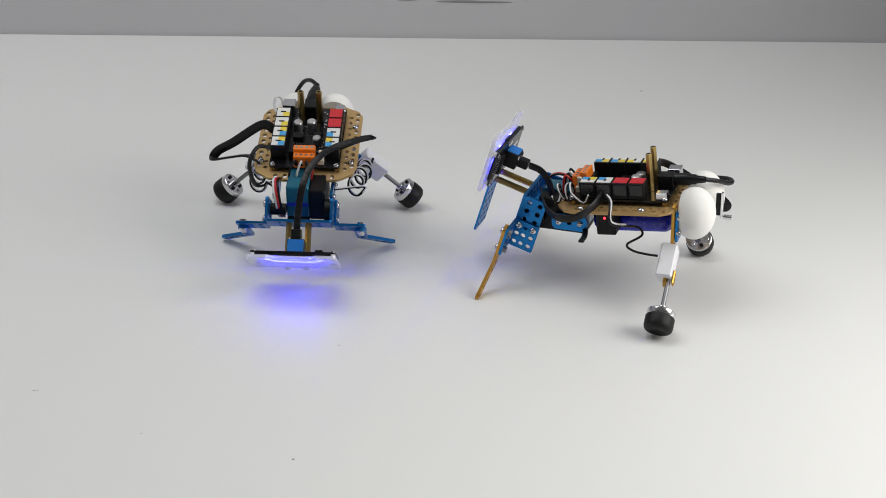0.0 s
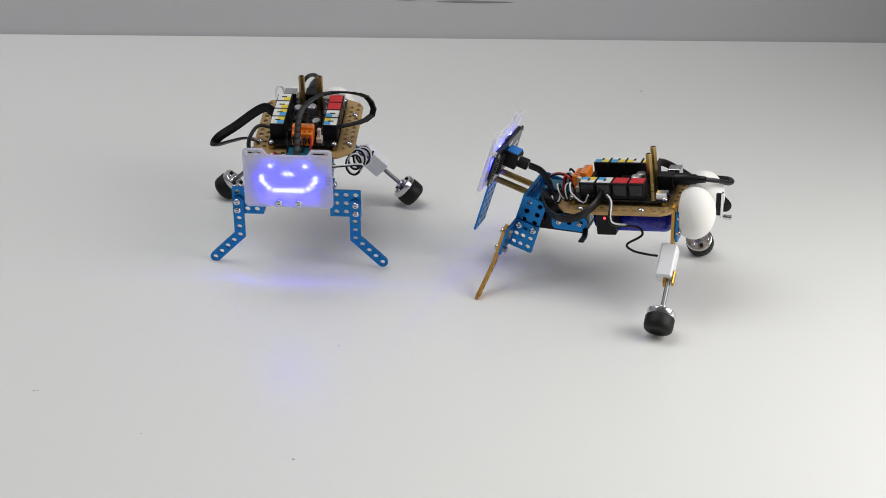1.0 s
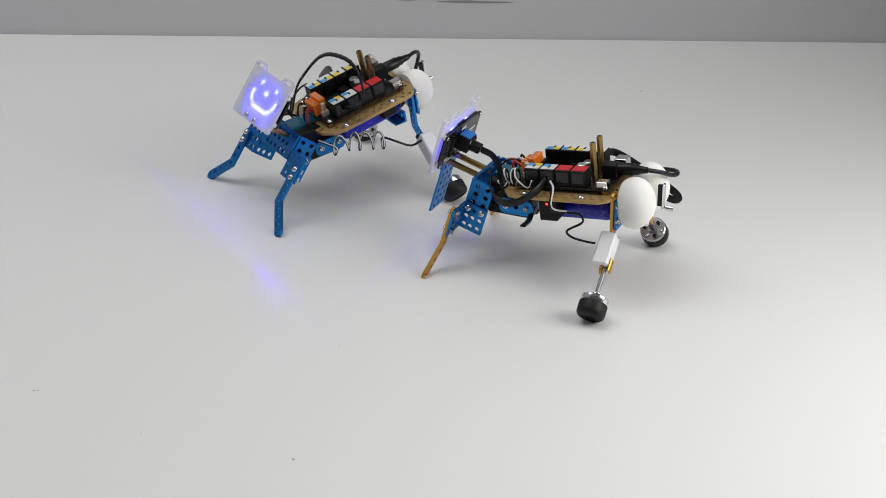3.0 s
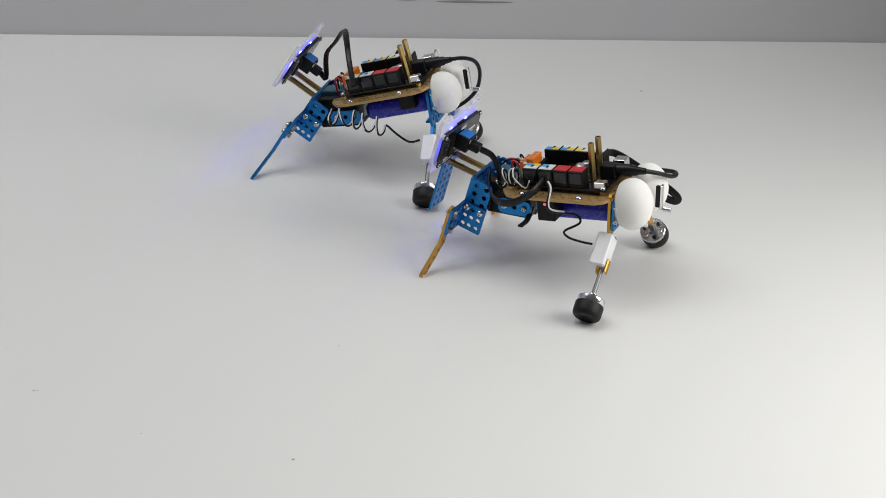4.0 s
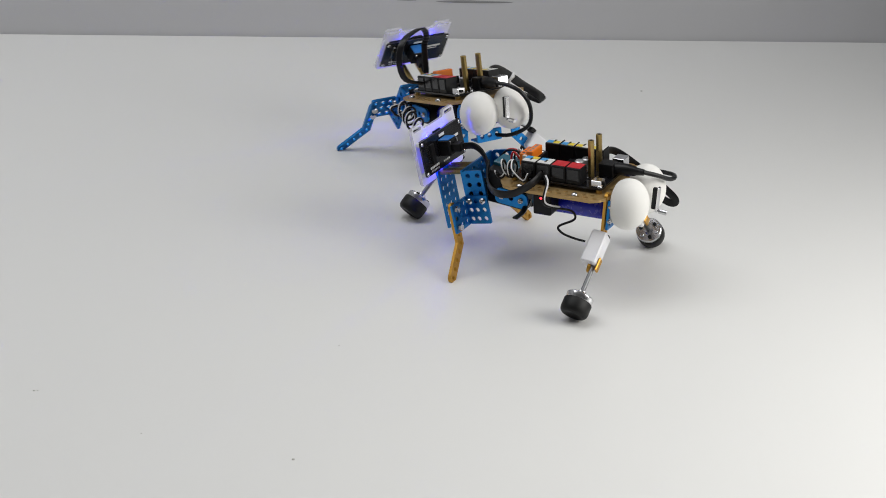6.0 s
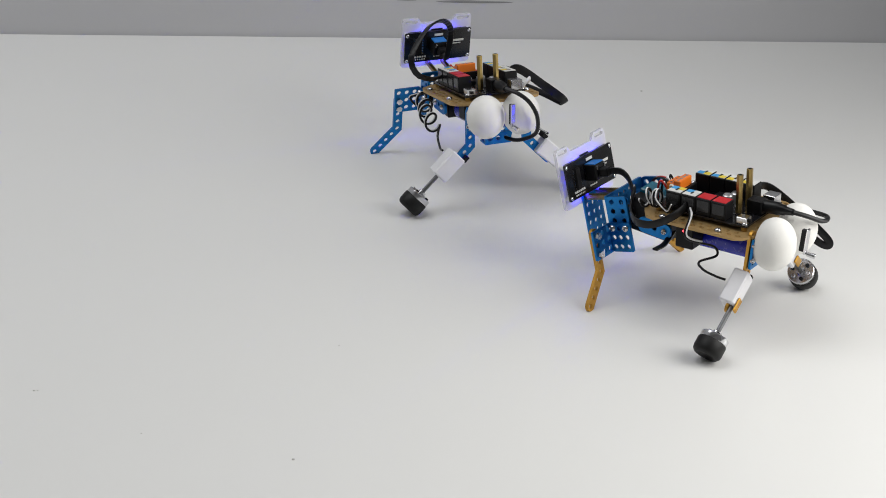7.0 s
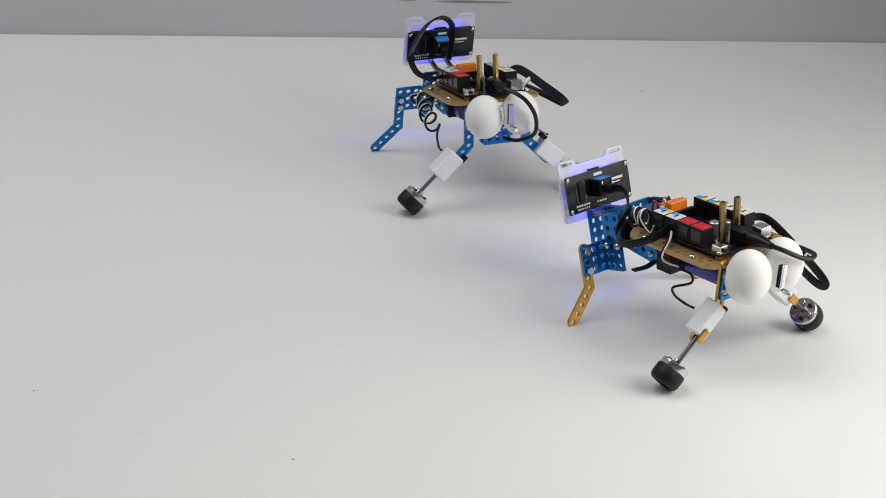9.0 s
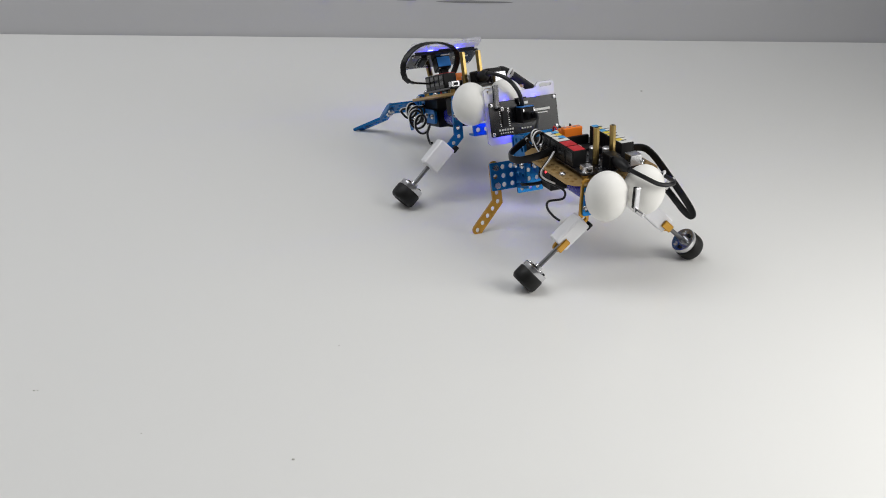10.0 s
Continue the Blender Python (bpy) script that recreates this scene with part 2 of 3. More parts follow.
# ---- the robots ----
def make_front(robot, leg_mat, leg_label, kind):
    """The swinging front: bracket, forelegs and face panel, in the frame of its hinge."""
    bm = plate(rounded(-27, 27, -8, 17, 1.2), [(x, y) for x in (-16, -8, 0, 8, 16) for y in (-3.6, 4.4, 12.4)], 2.2, 2.2, axes((11.2, 0, 0), (0, 1, 0), (0, 0, 1), (1, 0, 0)))
    front = part("front_bracket", bm, M_BLUE, robot, "blue perforated U-shaped aluminium bracket that swings")
    for s in (1, -1):
        y = 27.0 * s
        part("side_plate", plate(rounded(-8, 11.1, -12, 17, 3.0), [(x, z) for x in (-3.3, 6.2) for z in (-3.6, 4.4, 12.4)], 2.2, 2.2,
                                 axes((0, y - 1.1, 0), (1, 0, 0), (0, 0, 1), (0, 1, 0)) if s > 0 else axes((0, y - 1.1, 0), (1, 0, 0), (0, 0, 1), (0, 1, 0))), M_BLUE, front)
        # angle bracket that carries the leg
        cols = (33.8, 41.9, 50.0)
        low = 8.0 if kind == "gold" else 0.0
        part("leg_bracket_face", plate(rounded(min(28.2 * s, 54.4 * s), max(28.2 * s, 54.4 * s), -22.2 - low, 2.8 - low, 1.0), [(c * s, z - low) for c in cols for z in (-1.7, -9.7, -17.7)], 2.3, 2.0,
                                       axes((11.2, 0, 0), (0, 1, 0), (0, 0, 1), (1, 0, 0))), M_BLUE, front)
        part("leg_bracket_side", plate(rounded(-9, 11.1, -22.2 - low, 2.8 - low, 1.0), [(x, z) for x in (-4.5, 2.2, 8.2) for z in (-1.7 - low, -9.7 - low, -17.7 - low)], 2.1, 2.0,
                                       axes((0, 28.2 if s > 0 else -30.2, 0), (1, 0, 0), (0, 0, 1), (0, 1, 0))), M_BLUE, front)
        out, holes = bent_outline()
        if s < 0:
            out, holes = [(-x, y2) for x, y2 in reversed(out)], [(-x, y2) for x, y2 in holes]
        part("foreleg", plate(out, holes, 2.2, 2.6, axes((13.3, 49.3 * s, -9.7 if kind == "blue" else -8.2), (0, 1, 0), (0, 0, 1), (1, 0, 0))), leg_mat, front, leg_label)
        for z in (-9.7, -17.7 - low):
            part("bolt", bolt_mesh((15.9, 50.0 * s, z), (1, 0, 0)), M_STEEL, front, smooth=True)
            part("nut", turned((8.0, 50.0 * s, z), (11.1, 50.0 * s, z), [(0, 3.1), (3.1, 3.1)], 6), M_STEEL, front)
        for x, z in ((8.2, -1.7 - low), (-4.5, -1.7 - low)):
            part("bolt", bolt_mesh((x, 30.3 * s, z), (0, s, 0)), M_STEEL, front, smooth=True)
        part("standoff", rod((13.4, 8 * s, 10.3), (47.2, 8 * s, 10.3), 2.7, 6), M_BRASS, front, "brass hexagonal standoff")
        part("panel_bolt", bolt_mesh((50.5, 8 * s, 10.3), (1, 0, 0), 3.0, 2.0), M_STEEL, front, smooth=True)
    # acrylic face sheet with two slotted ears
    e = [(36, 8.5), (36, 56.3), (34, 58.3), (20, 58.3), (18, 56.3), (17, 54), (15, 52.9)]
    e = [(33.8, 6.3), (36, 8.5)] + e[1:]
    out = e + [(-x, y) for x, y in reversed(e)]
    sheet_part = part("face_sheet", plate(out, [(27, 55.0, 5.0), (-27, 55.0, 5.0)], 1.5, 3.0, axes((47.4, 0, 0), (0, 1, 0), (0, 0, 1), (1, 0, 0))), M_ACRYLIC, front, "frosted white acrylic face sheet with two slotted ears")
    sheet = sheet_part.data
    sheet.materials.append(M_FROST)
    for p in sheet.polygons:
        if abs(p.normal.x) > 0.9 and p.center.x < 0.049:
            p.material_index = 1
    part("display_board", plate(rounded(-34.7, 34.7, 13.8, 45.6, 1.5), [(x, z) for x in (-32.3, 32.3) for z in (16.3, 43.1)], 1.2, 1.4, axes((42.4, 0, 0), (0, 1, 0), (0, 0, 1), (1, 0, 0))), M_PCB, front, "glossy black circuit board behind the face")
    for x in (-32.3, 32.3):
        for z in (16.3, 43.1):
            part("screw", bolt_mesh((42.4, x, z), (-1, 0, 0), 1.9, 1.2), M_STEEL, front, smooth=True)
            part("nylon_post", rod((43.8, x, z), (47.3, x, z), 2.2, 10), M_WHITE, front)
    part("chip", box(39.8, 42.4, 17.5, 23.5, 22.0, 39.5, 0.3), M_BLACK, front)
    bm = bmesh.new()
    for k in range(10):
        for y in (16.4, 24.6):
            box(41.4, 42.2, y - 0.9, y + 0.9, 22.6 + k * 1.75, 23.3 + k * 1.75, 0, bm)
    tagged(part("chip_pins", bm, M_STEEL, front), kind="stuff")
    socket = part("display_socket", box(31.0, 42.4, -6.0, 8.3, 24.2, 38.1, 0.6), M_BLACK, front, "black cable socket")
    part("socket_top", box(31.6, 41.8, -5.4, 7.7, 38.1, 39.0, 0.2), M_SOCKET, socket, "blue top of the socket")
    for y in (-4.6, 6.1):
        part("socket_pin", box(29.9, 31.2, y - 0.7, y + 0.7, 33.5, 37.0, 0.2), M_STEEL, socket)
    part("plug", box(22.0, 30.9, -3.4, 5.0, 26.5, 34.0, 0.8), M_BLACK, front)
    bm = bmesh.new()
    box(42.0, 42.3, -27, -10.5, 32.5, 34.6, 0, bm), box(42.0, 42.3, -24, -12, 30.0, 30.9, 0, bm), box(42.0, 42.3, -5, 4, 40.4, 42.8, 0, bm)
    for k in range(6):
        box(42.0, 42.3, 12 + 2.6 * k, 13.8 + 2.6 * k, 18.6, 20.4, 0, bm), box(42.0, 42.3, 13 + 2.3 * k, 14.2 + 2.3 * k, 16.0, 17.2, 0, bm)
    for k in range(4):
        box(42.0, 42.3, -6 + 2.8 * k, -4.2 + 2.8 * k, 18.0, 19.4, 0, bm)
    tagged(part("print_bars", bm, M_LABEL, front), kind="stuff")
    part("light_module", box(43.8, 46.2, -31.0, 31.0, 16.4, 45.2, 0.2), M_BLACK, front)
    # added emitter, no real lamp: stands in for face light leaking downwards
    part("leak_glow_strip", box(44.0, 45.6, -22, 22, 15.6, 16.3, 0.1), M_LEAK, front, "added glowing strip in place of light leaking below the face")
    part("cable_notch", box(45.0, 46.6, -5.5, 6.5, 45.3, 46.5, 0.2), M_BLACK, front)
    bm = bmesh.new()
    for y, z in ((30.0, 28.0), (30.0, 31.2), (30.0, 34.4), (-30.5, 29.0), (-30.5, 31.6)):
        box(50.4, 50.55, y, y + (4.2 if y > 0 else 2.6), z, z + 1.0, 0, bm)
    tagged(part("edge_marks", bm, M_SMEAR, front), kind="stuff")
    # the lit face
    lights = [(s * 4.15, 0.25) for s in (1, -1)] + [(0.6, 2.4), (-0.6, 2.4)]
    lights += [(s * c, r) for s in (1, -1) for c, r in ((6.5, 3.4), (6.5, 4.4), (5.7, 5.4), (4.8, 6.4))] + [(c - 3.5, 7.0) for c in range(8)]
    for c, r in lights:
        y, z = c * 3.35, 43.4 - r * 3.3
        part("face_light", turned((46.2, y, z), (46.7, y, z), [(0, 1.6), (0.3, 1.6), (0.5, 1.3)], 10), M_LED, front, "small glowing violet-blue light")
    if kind == "gold":
        part("chin_plate", plate(rounded(-13, 13, -41, 14.5, 1.0), [(y, z) for y in (-8, 0, 8) for z in (-37, -29, -21, -13, -5, 3)], 2.2, 1.8, axes((45.4, 0, 0), (0, 1, 0), (0, 0, 1), (1, 0, 0))), M_BLUE, front, "blue perforated plate below the face")
        part("head_cable", tube([(21, 1, 30.5), (10, 3, 31), (0, 8, 27), (-8, 16, 20), (-12, 24, 14)], 2.9, 1.1, up=(0, 1, 0)), M_CABLE, front, smooth=True)
    return front


def make_robot(leg_mat, leg_label, label, hub_l, hub_r, drop, kind):
    robot = new("toy_robot")
    tagged(robot, label, "robot", group="four-legged toy robots")
    # top deck plate
    out = [(-54, -30), (-49, -40), (-42, -44), (28, -44), (38, -41), (46, -30), (48, -18), (48, 18), (46, 30), (38, 41), (28, 44), (-42, 44), (-49, 40), (-54, 30)]
    holes = [(u, y, 0.6) for u in range(-44, 33, 8) for y in (-39.5, 39.5)] + [(u, y) for u in range(-40, 33, 8) for y in (-33.8, 33.8)]
    holes += [(43, y, 0.8) for y in (-24, -16, -8, 8, 16, 24)] + [(-49, y) for y in (-24, -16, -8, 0, 8, 16, 24)]
    part("deck_plate", plate(out, holes, 1.9, 2.4, DECK @ Matrix.Translation((0, 0, -23.6))), M_BOARD, robot, "bronze-gold perforated deck plate")
    for u, y in ((24, 38.5), (-26, 38.5), (24, -38.5), (-26, -38.5)):
        part("deck_bolt", bolt_mesh(deck((u, y, -21.1)), DECK.to_3x3() @ Vector((0, 0, 1)), 2.8, 2.2), M_STEEL, robot, smooth=True)
    # circuit board and what sits on it
    pcb = part("circuit_board", plate(rounded(-46, 37, -30, 30, 2.5), [(u, y) for u in (-43, 34) for y in (-27, 27)], 1.5, 1.6, DECK @ Matrix.Translation((0, 0, -17.6))), M_PCB, robot, "black circuit board")
    for u in (-43, 34):
        for y in (-27, 27):
            part("spacer", rod(deck((u, y, -21.1)), deck((u, y, -17.6)), 2.6, 6), M_BRASS, pcb)
            part("board_screw", bolt_mesh(deck((u, y, -15.9)), DECK.to_3x3() @ Vector((0, 0, 1)), 2.4, 1.8), M_STEEL, pcb, smooth=True)
    for s in (1, -1):
        part("standoff", rod(deck((-27.3, 7.9 * s, -16)), deck((-27.3, 7.9 * s, 16.0)), 2.75, 6), M_BRASS, robot, "tall brass hexagonal standoff", smooth=False)
        part("standoff_bore", rod(deck((-27.3, 7.9 * s, 15.7)), deck((-27.3, 7.9 * s, 16.2)), 1.5, 10), M_BLACK, robot)
        for k in range(4):
            u0 = -27.2 + 13.6 * k
            port = part("port", box(u0, u0 + 13.2, min(16.6 * s, 29.2 * s), max(16.6 * s, 29.2 * s), -16, -1.9, 0.5, m=DECK), M_BLACK, robot, "black cable port with a coloured sticker")
            a, b = sorted((17.4 * s, 28.4 * s))
            if s > 0 and k < 2:
                part("sticker", box(u0 + 0.8, u0 + 12.4, a, b, -1.9, -1.55, 0, m=DECK), M_RED, port)
            else:
                part("sticker", box(u0 + 0.8, u0 + 12.4, a, b, -1.9, -1.58, 0, m=DECK), M_LABEL, port)
                mid = (a + b) / 2
                inner = (mid, b) if s < 0 else (a, mid)
                part("colour_patch", box(u0 + 6.6, u0 + 12.3, inner[0], inner[1], -1.58, -1.48, 0, m=DECK), M_SKY if k > 1 else M_YELLOW, port)
                if k > 1:
                    part("colour_patch", box(u0 + 0.9, u0 + 6.4, inner[0], inner[1], -1.58, -1.48, 0, m=DECK), M_YELLOW if s < 0 or k > 2 else M_LABEL, port)
                part("print_bar", box(u0 + 5.4, u0 + 7.2, a + 3.2, b - 3.2, -1.48, -1.42, 0, m=DECK), M_BLACK, port)
            part("slot", box(u0 + 1.5, u0 + 11.7, min(29.2 * s, 29.5 * s), max(29.2 * s, 29.5 * s), -12.5, -3.5, 0, m=DECK), M_PCB, port)
    for u, y, r, h in ((-15, -10, 4.2, 8.5), (-14, 2, 4.2, 10.5), (4, 8, 4.0, 6.5)):
        part("capacitor", turned(deck((u, y, -16)), deck((u, y, -16 + h)), [(0, r), (h - 0.8, r), (h, r - 0.8)], 16), M_ALU, pcb, "aluminium capacitor can", smooth=True)
    part("processor", box(6, 18, -10, 2, -16, -14.4, 0.3, m=DECK), M_BLACK, pcb)
    part("regulator", box(-6, 2, -13, -4, -16, -11.5, 0.3, m=DECK), M_BLACK, pcb)
    part("coil", box(-6, 2, 4, 12, -16, -11, 0.8, m=DECK), M_BLACK, pcb)
    part("crystal", box(19, 24, 6, 11, -16, -12.5, 0.8, m=DECK), M_STEEL, pcb)
    part("pin_header", box(23, 26, -14, 14, -16, -8.5, 0.2, m=DECK), M_BLACK, pcb)
    bm = bmesh.new()
    rnd = random.Random(5)
    for _ in range(46):
        u, y = rnd.uniform(-40, 22), rnd.uniform(-14, 14)
        box(u, u + 1.8, y, y + 1.1, -16, -15.2, 0, bm, DECK)
    tagged(part("small_components", bm, M_STEEL, pcb), kind="stuff")
    term = part("terminal_block", box(25.5, 32, -9, 9.5, -16, -1.0, 0.6, bm=box(31.8, 38.5, -8.6, 9.1, -16, -4.0, 0.6, m=DECK), m=DECK), M_ORANGE, robot, "orange two-step screw terminal block")
    for y in (-6.2, -2, 2.4, 6.8):
        part("terminal_screw", rod(deck((35.2, y, -4.2)), deck((35.2, y, -3.8)), 1.3, 8), M_DARKSTEEL, term)
        part("terminal_slot", box(27.6, 29.6, y - 1.3, y + 1.3, -1.1, -0.85, 0, m=DECK), M_SMEAR, term)
        part("terminal_hole", box(38.3, 38.7, y - 1.4, y + 1.4, -13.5, -8.5, 0, m=DECK), M_BLACK, term)
    part("pin_post", box(29, 32.5, 12.5, 15.5, -16, -3.0, 0.5, m=DECK, bm=box(27.5, 34, 11.5, 16.5, -16, -11, 0.4, m=DECK)), M_CREAM, pcb, "cream plastic connector post")
    sw = part("slide_switch", box(-45, -36, 20, 28, -16, -10.5, 0.4, m=DECK), M_STEEL, robot, "steel slide switch")
    part("switch_knob", box(-47, -45, 22.5, 25.5, -14.5, -12, 0.2, m=DECK), M_BLACK, sw)
    part("usb_socket", box(-46.5, -36, -26, -15, -16, -6.5, 0.4, m=DECK), M_STEEL, robot)
    part("power_jack", box(-45, -32, -6.5, 4.5, -16, -4.5, 0.6, m=DECK), M_BLACK, robot)
    part("power_plug", turned(deck((-45, -2, -9.5)), (-139, 1, 42), [(0, 5.2), (13, 5.2), (14, 4.4), (18, 4.2), (19, 3.4), (26, 2.6)], 14), M_CABLE, robot, smooth=True)
    part("power_cable", tube([(-137, 1, 42), (-148, -6, 40) if kind == "blue" else (-146, -6, 39), (-156, -14, 33) if kind == "blue" else (-153, -18, 33), (-156, -22, 18) if kind == "blue" else (-154, -28, 31), (-148, -24, 0) if kind == "blue" else (-147, -37, 29),
                              (-132, -14, -10) if kind == "blue" else (-126, -38, 26), (-112, -6, -12) if kind == "blue" else (-108, -30, 20)], 1.9), M_CABLE, robot, "black power cable", smooth=True)
    # under the deck
    part("battery_pack", box(-45, 22, -18.5, 18.5, -50.5, -32.5, 7.5, m=DECK, segments=5), M_BATT, robot, "shiny deep blue battery pack", smooth=True)
    if kind == "gold":
        chg = part("charger_module", box(-3.5, 12.5, 21, 37.5, -44, -24.5, 0.8, m=DECK), M_BLACK, robot)
        part("charge_light", rod(deck((5, 37.3, -29)), deck((5, 38.1, -29)), 1.0, 8), M_REDLED, chg, "small red lamp")
    else:
        part("charger_module", box(-34, -18, 12, 27, -42, -25, 1.5, m=DECK), M_BLACK, robot)
    srv = part("servo", box(-43, -3, -12.5, 6.5, -10, 20, 1.0), M_TEAL, robot, "teal servo motor case")
    part("servo_gearbox", box(-43, -3, 6.5, 20, -12, 17, 1.0), M_BLACK, srv)
    part("servo_base", box(-43, -3, -12.5, 6.5, -13.5, -10, 0.6), M_BLACK, srv)
    part("servo_band", box(-2.9, -2.5, -12.2, 6.2, 1.5, 4.5, 0), M_BATT, srv)
    part("servo_horn", rod((0, 20, 0), (0, 25.7, 0), 9.5, 20), M_BLACK, srv, smooth=True)
    part("servo_bearing", rod((0, -25.7, 0), (0, -12.5, 0), 5, 16), M_BLACK, srv, smooth=True)
    for s in (1, -1):
        lug = part("servo_lug", plate(rounded(-46, -16, -8, 5.5, 4.5), [(-22, -1), (-31, -1), (-40, -1)], 2.2, 2.4, axes((0, 22.5 if s > 0 else -24.9, 0), (1, 0, 0), (0, 0, 1), (0, 1, 0))), M_BLUE, robot, "blue mounting lug under the deck")
        part("bolt", bolt_mesh((-22, 25 * s, -1), (0, s, 0)), M_STEEL, lug, smooth=True)
        part("bolt", bolt_mesh((-40, 25 * s, -1), (0, s, 0), 2.6), M_STEEL, lug, smooth=True)
    # rear: foam domes, brackets and hind legs
    for s in (1, -1):
        bm = bmesh.new()
        bmesh.ops.create_uvsphere(bm, u_segments=40, v_segments=28, radius=1, matrix=Matrix.Translation((-133.2, 17.8 * s, 18.8) if kind == "gold" else (-130.0, 17.2 * s, 15.2)) @ Matrix.Diagonal((17.2, 18.0, 21.8, 1) if kind == "gold" else (17.6, 17.4, 20.0, 1)))
        for co, no in (((-122.5, 0, 0), (1, 0, 0)), ((0, 0.4 * s, 0), (0, -s, 0))):
            res = bmesh.ops.bisect_plane(bm, geom=bm.verts[:] + bm.edges[:] + bm.faces[:], plane_co=co, plane_no=no, clear_outer=True)
            bmesh.ops.edgeloop_fill(bm, edges=[e2 for e2 in res["geom_cut"] if isinstance(e2, bmesh.types.BMEdge)])
        part("foam_dome", bm, M_EGG, robot, "matt white egg-shaped foam dome", smooth=True)
        part("rear_bracket", plate(rounded(-2, 24, 20, 33, 1.0), [(z, y) for z in (3, 11, 19) for y in (23.5, 29.5)], 1.8, 2.0, axes((-121.5, 0, 0), (0, 0, 1), (0, s, 0), (-s, 0, 0) if s > 0 else (1, 0, 0))), M_BLUE, robot)
        for z in (6, 19):
            part("bolt", bolt_mesh((-123.5, 31 * s, z), (-0.6, s, 0), 2.4), M_STEEL, robot, smooth=True)
        make_hind_leg(robot, s, leg_mat, leg_label, hub_l if s > 0 else hub_r, drop)
    part("clip", box(-152.8, -150.8, -2.2, 2.2, 10, 32, 0.5), M_STEEL, robot, "bent steel clip between the domes")
    part("clip_pad", box(-150.8, -147, -1.2, 2.0, 12, 31, 0.5), M_BLACK, robot)
    part("clip_screw", rod((-153, -1, 10.5), (-160, -2, 10), 2.0, 10), M_STEEL, robot)
    if kind == "blue":
        part("cross_bracket", plate(rounded(-13, 13, -16, -5, 1.0), [(y, -10.5) for y in (-8, 0, 8)], 2.3, 2.0, axes((-118.5, 0, 0), (0, 1, 0), (0, 0, 1), (1, 0, 0))), M_BLUE, robot)
        part("cross_flange", box(-116.4, -106, -13, 13, -16, -14, 0.4), M_BLUE, robot)
    make_wires(robot, kind)
    return robot


def make_hind_leg(robot, s, mat, label, hub, drop):
    knee = Vector((-118.5, 28.0 * s, -14)) if drop == 0 else Vector((-119.5, 30.0 * s, -6))
    mid = Vector((-119.5, 51.0 * s, -30)) if drop == 0 else Vector((-118.5, 42.5 * s, -18.0))
    out, holes = bent_outline(4.4, 4, 4)
    if s < 0:
        out, holes = [(-a, b) for a, b in reversed(out)], [(-a, b) for a, b in holes]
    leg = part("hind_leg", plate(out, holes, 2.0, 2.4, axes((knee.x - 1.2, knee.y, knee.z + 32), (0, 1, 0), (0, 0, 1), (1, 0, 0))), mat, robot, label)
    hub = Vector(hub)
    d = hub - mid
    d.x = 0
    d.normalize()
    n = Vector((0, d.z, -d.y))
    m = axes(mid, (1, 0, 0), n, d)
    part("motor_cover", box(-6.3, 7.0, -8.4 if drop == 0 else -7.2, 8.4 if drop == 0 else 7.2, -14 if drop == 0 else -16, 13, 1.2, m=m), M_WHITE, leg, "white plastic block on the leg")
    if drop:
        part("leg_tip", box(-8.2, -6.4, -3.4, 3.4, 5, 17.0, 0.8, m=m), mat, leg)
    part("motor_plug", box(-4, 4, 6.0 * 1, 10.5, -19, -12.5, 0.6, m=m), M_BLACK, leg)
    part("rod", rod(mid + d * 13 + Vector((hub.x - mid.x, 0, 0)), hub + d * 0.5, 1.9, 12), M_DARKSTEEL, leg, "grey steel rod", smooth=True)
    hubm = part("hub", turned(hub, hub + d, [(-3.5, 3.6), (0, 3.6), (0, 10.8), (0.6, 11.4), (4.6, 11.4), (5.2, 11.0)], 28), M_STEEL, leg, "shiny steel hub", smooth=True)
    for i in range(6):
        a = 6.28318 * i / 6
        c = hub + (Vector((1, 0, 0)) * math.cos(a) + n * math.sin(a)) * 7.2
        part("hub_screw", rod(c - d * 1.4, c + d * 0.2, 1.7, 10), M_STEEL if i % 2 else M_BLACK, leg)
    part("rubber_foot", turned(hub, hub + d, [(5.2, 11.4), (6.2, 11.9), (13.5, 11.9), (16, 11.3), (17.6, 9.8), (18.0, 8.0), (17.2, 5.8)], 28), M_RUBBER, leg, "black rubber foot", smooth=True)


def helix(c0, c1, r, turns, side=(0, 1, 0), n=10):
    c0, c1 = Vector(c0), Vector(c1)
    ax = (c1 - c0).normalized()
    e1 = Vector(side) - ax * ax.dot(Vector(side))
    e1.normalize()
    e2 = ax.cross(e1)
    out = []
    for i in range(int(turns * n) + 1):
        a = 6.28318 * i / n
        out.append(c0.lerp(c1, i / (turns * n)) + (e1 * math.cos(a) * 0.8 + e2 * math.sin(a)) * r * (0.82 + 0.2 * math.sin(i * 0.43 + 1)) + Vector((1.8 * math.sin(i * 0.31), 0, 1.5 * math.sin(i * 0.23))))
    return out


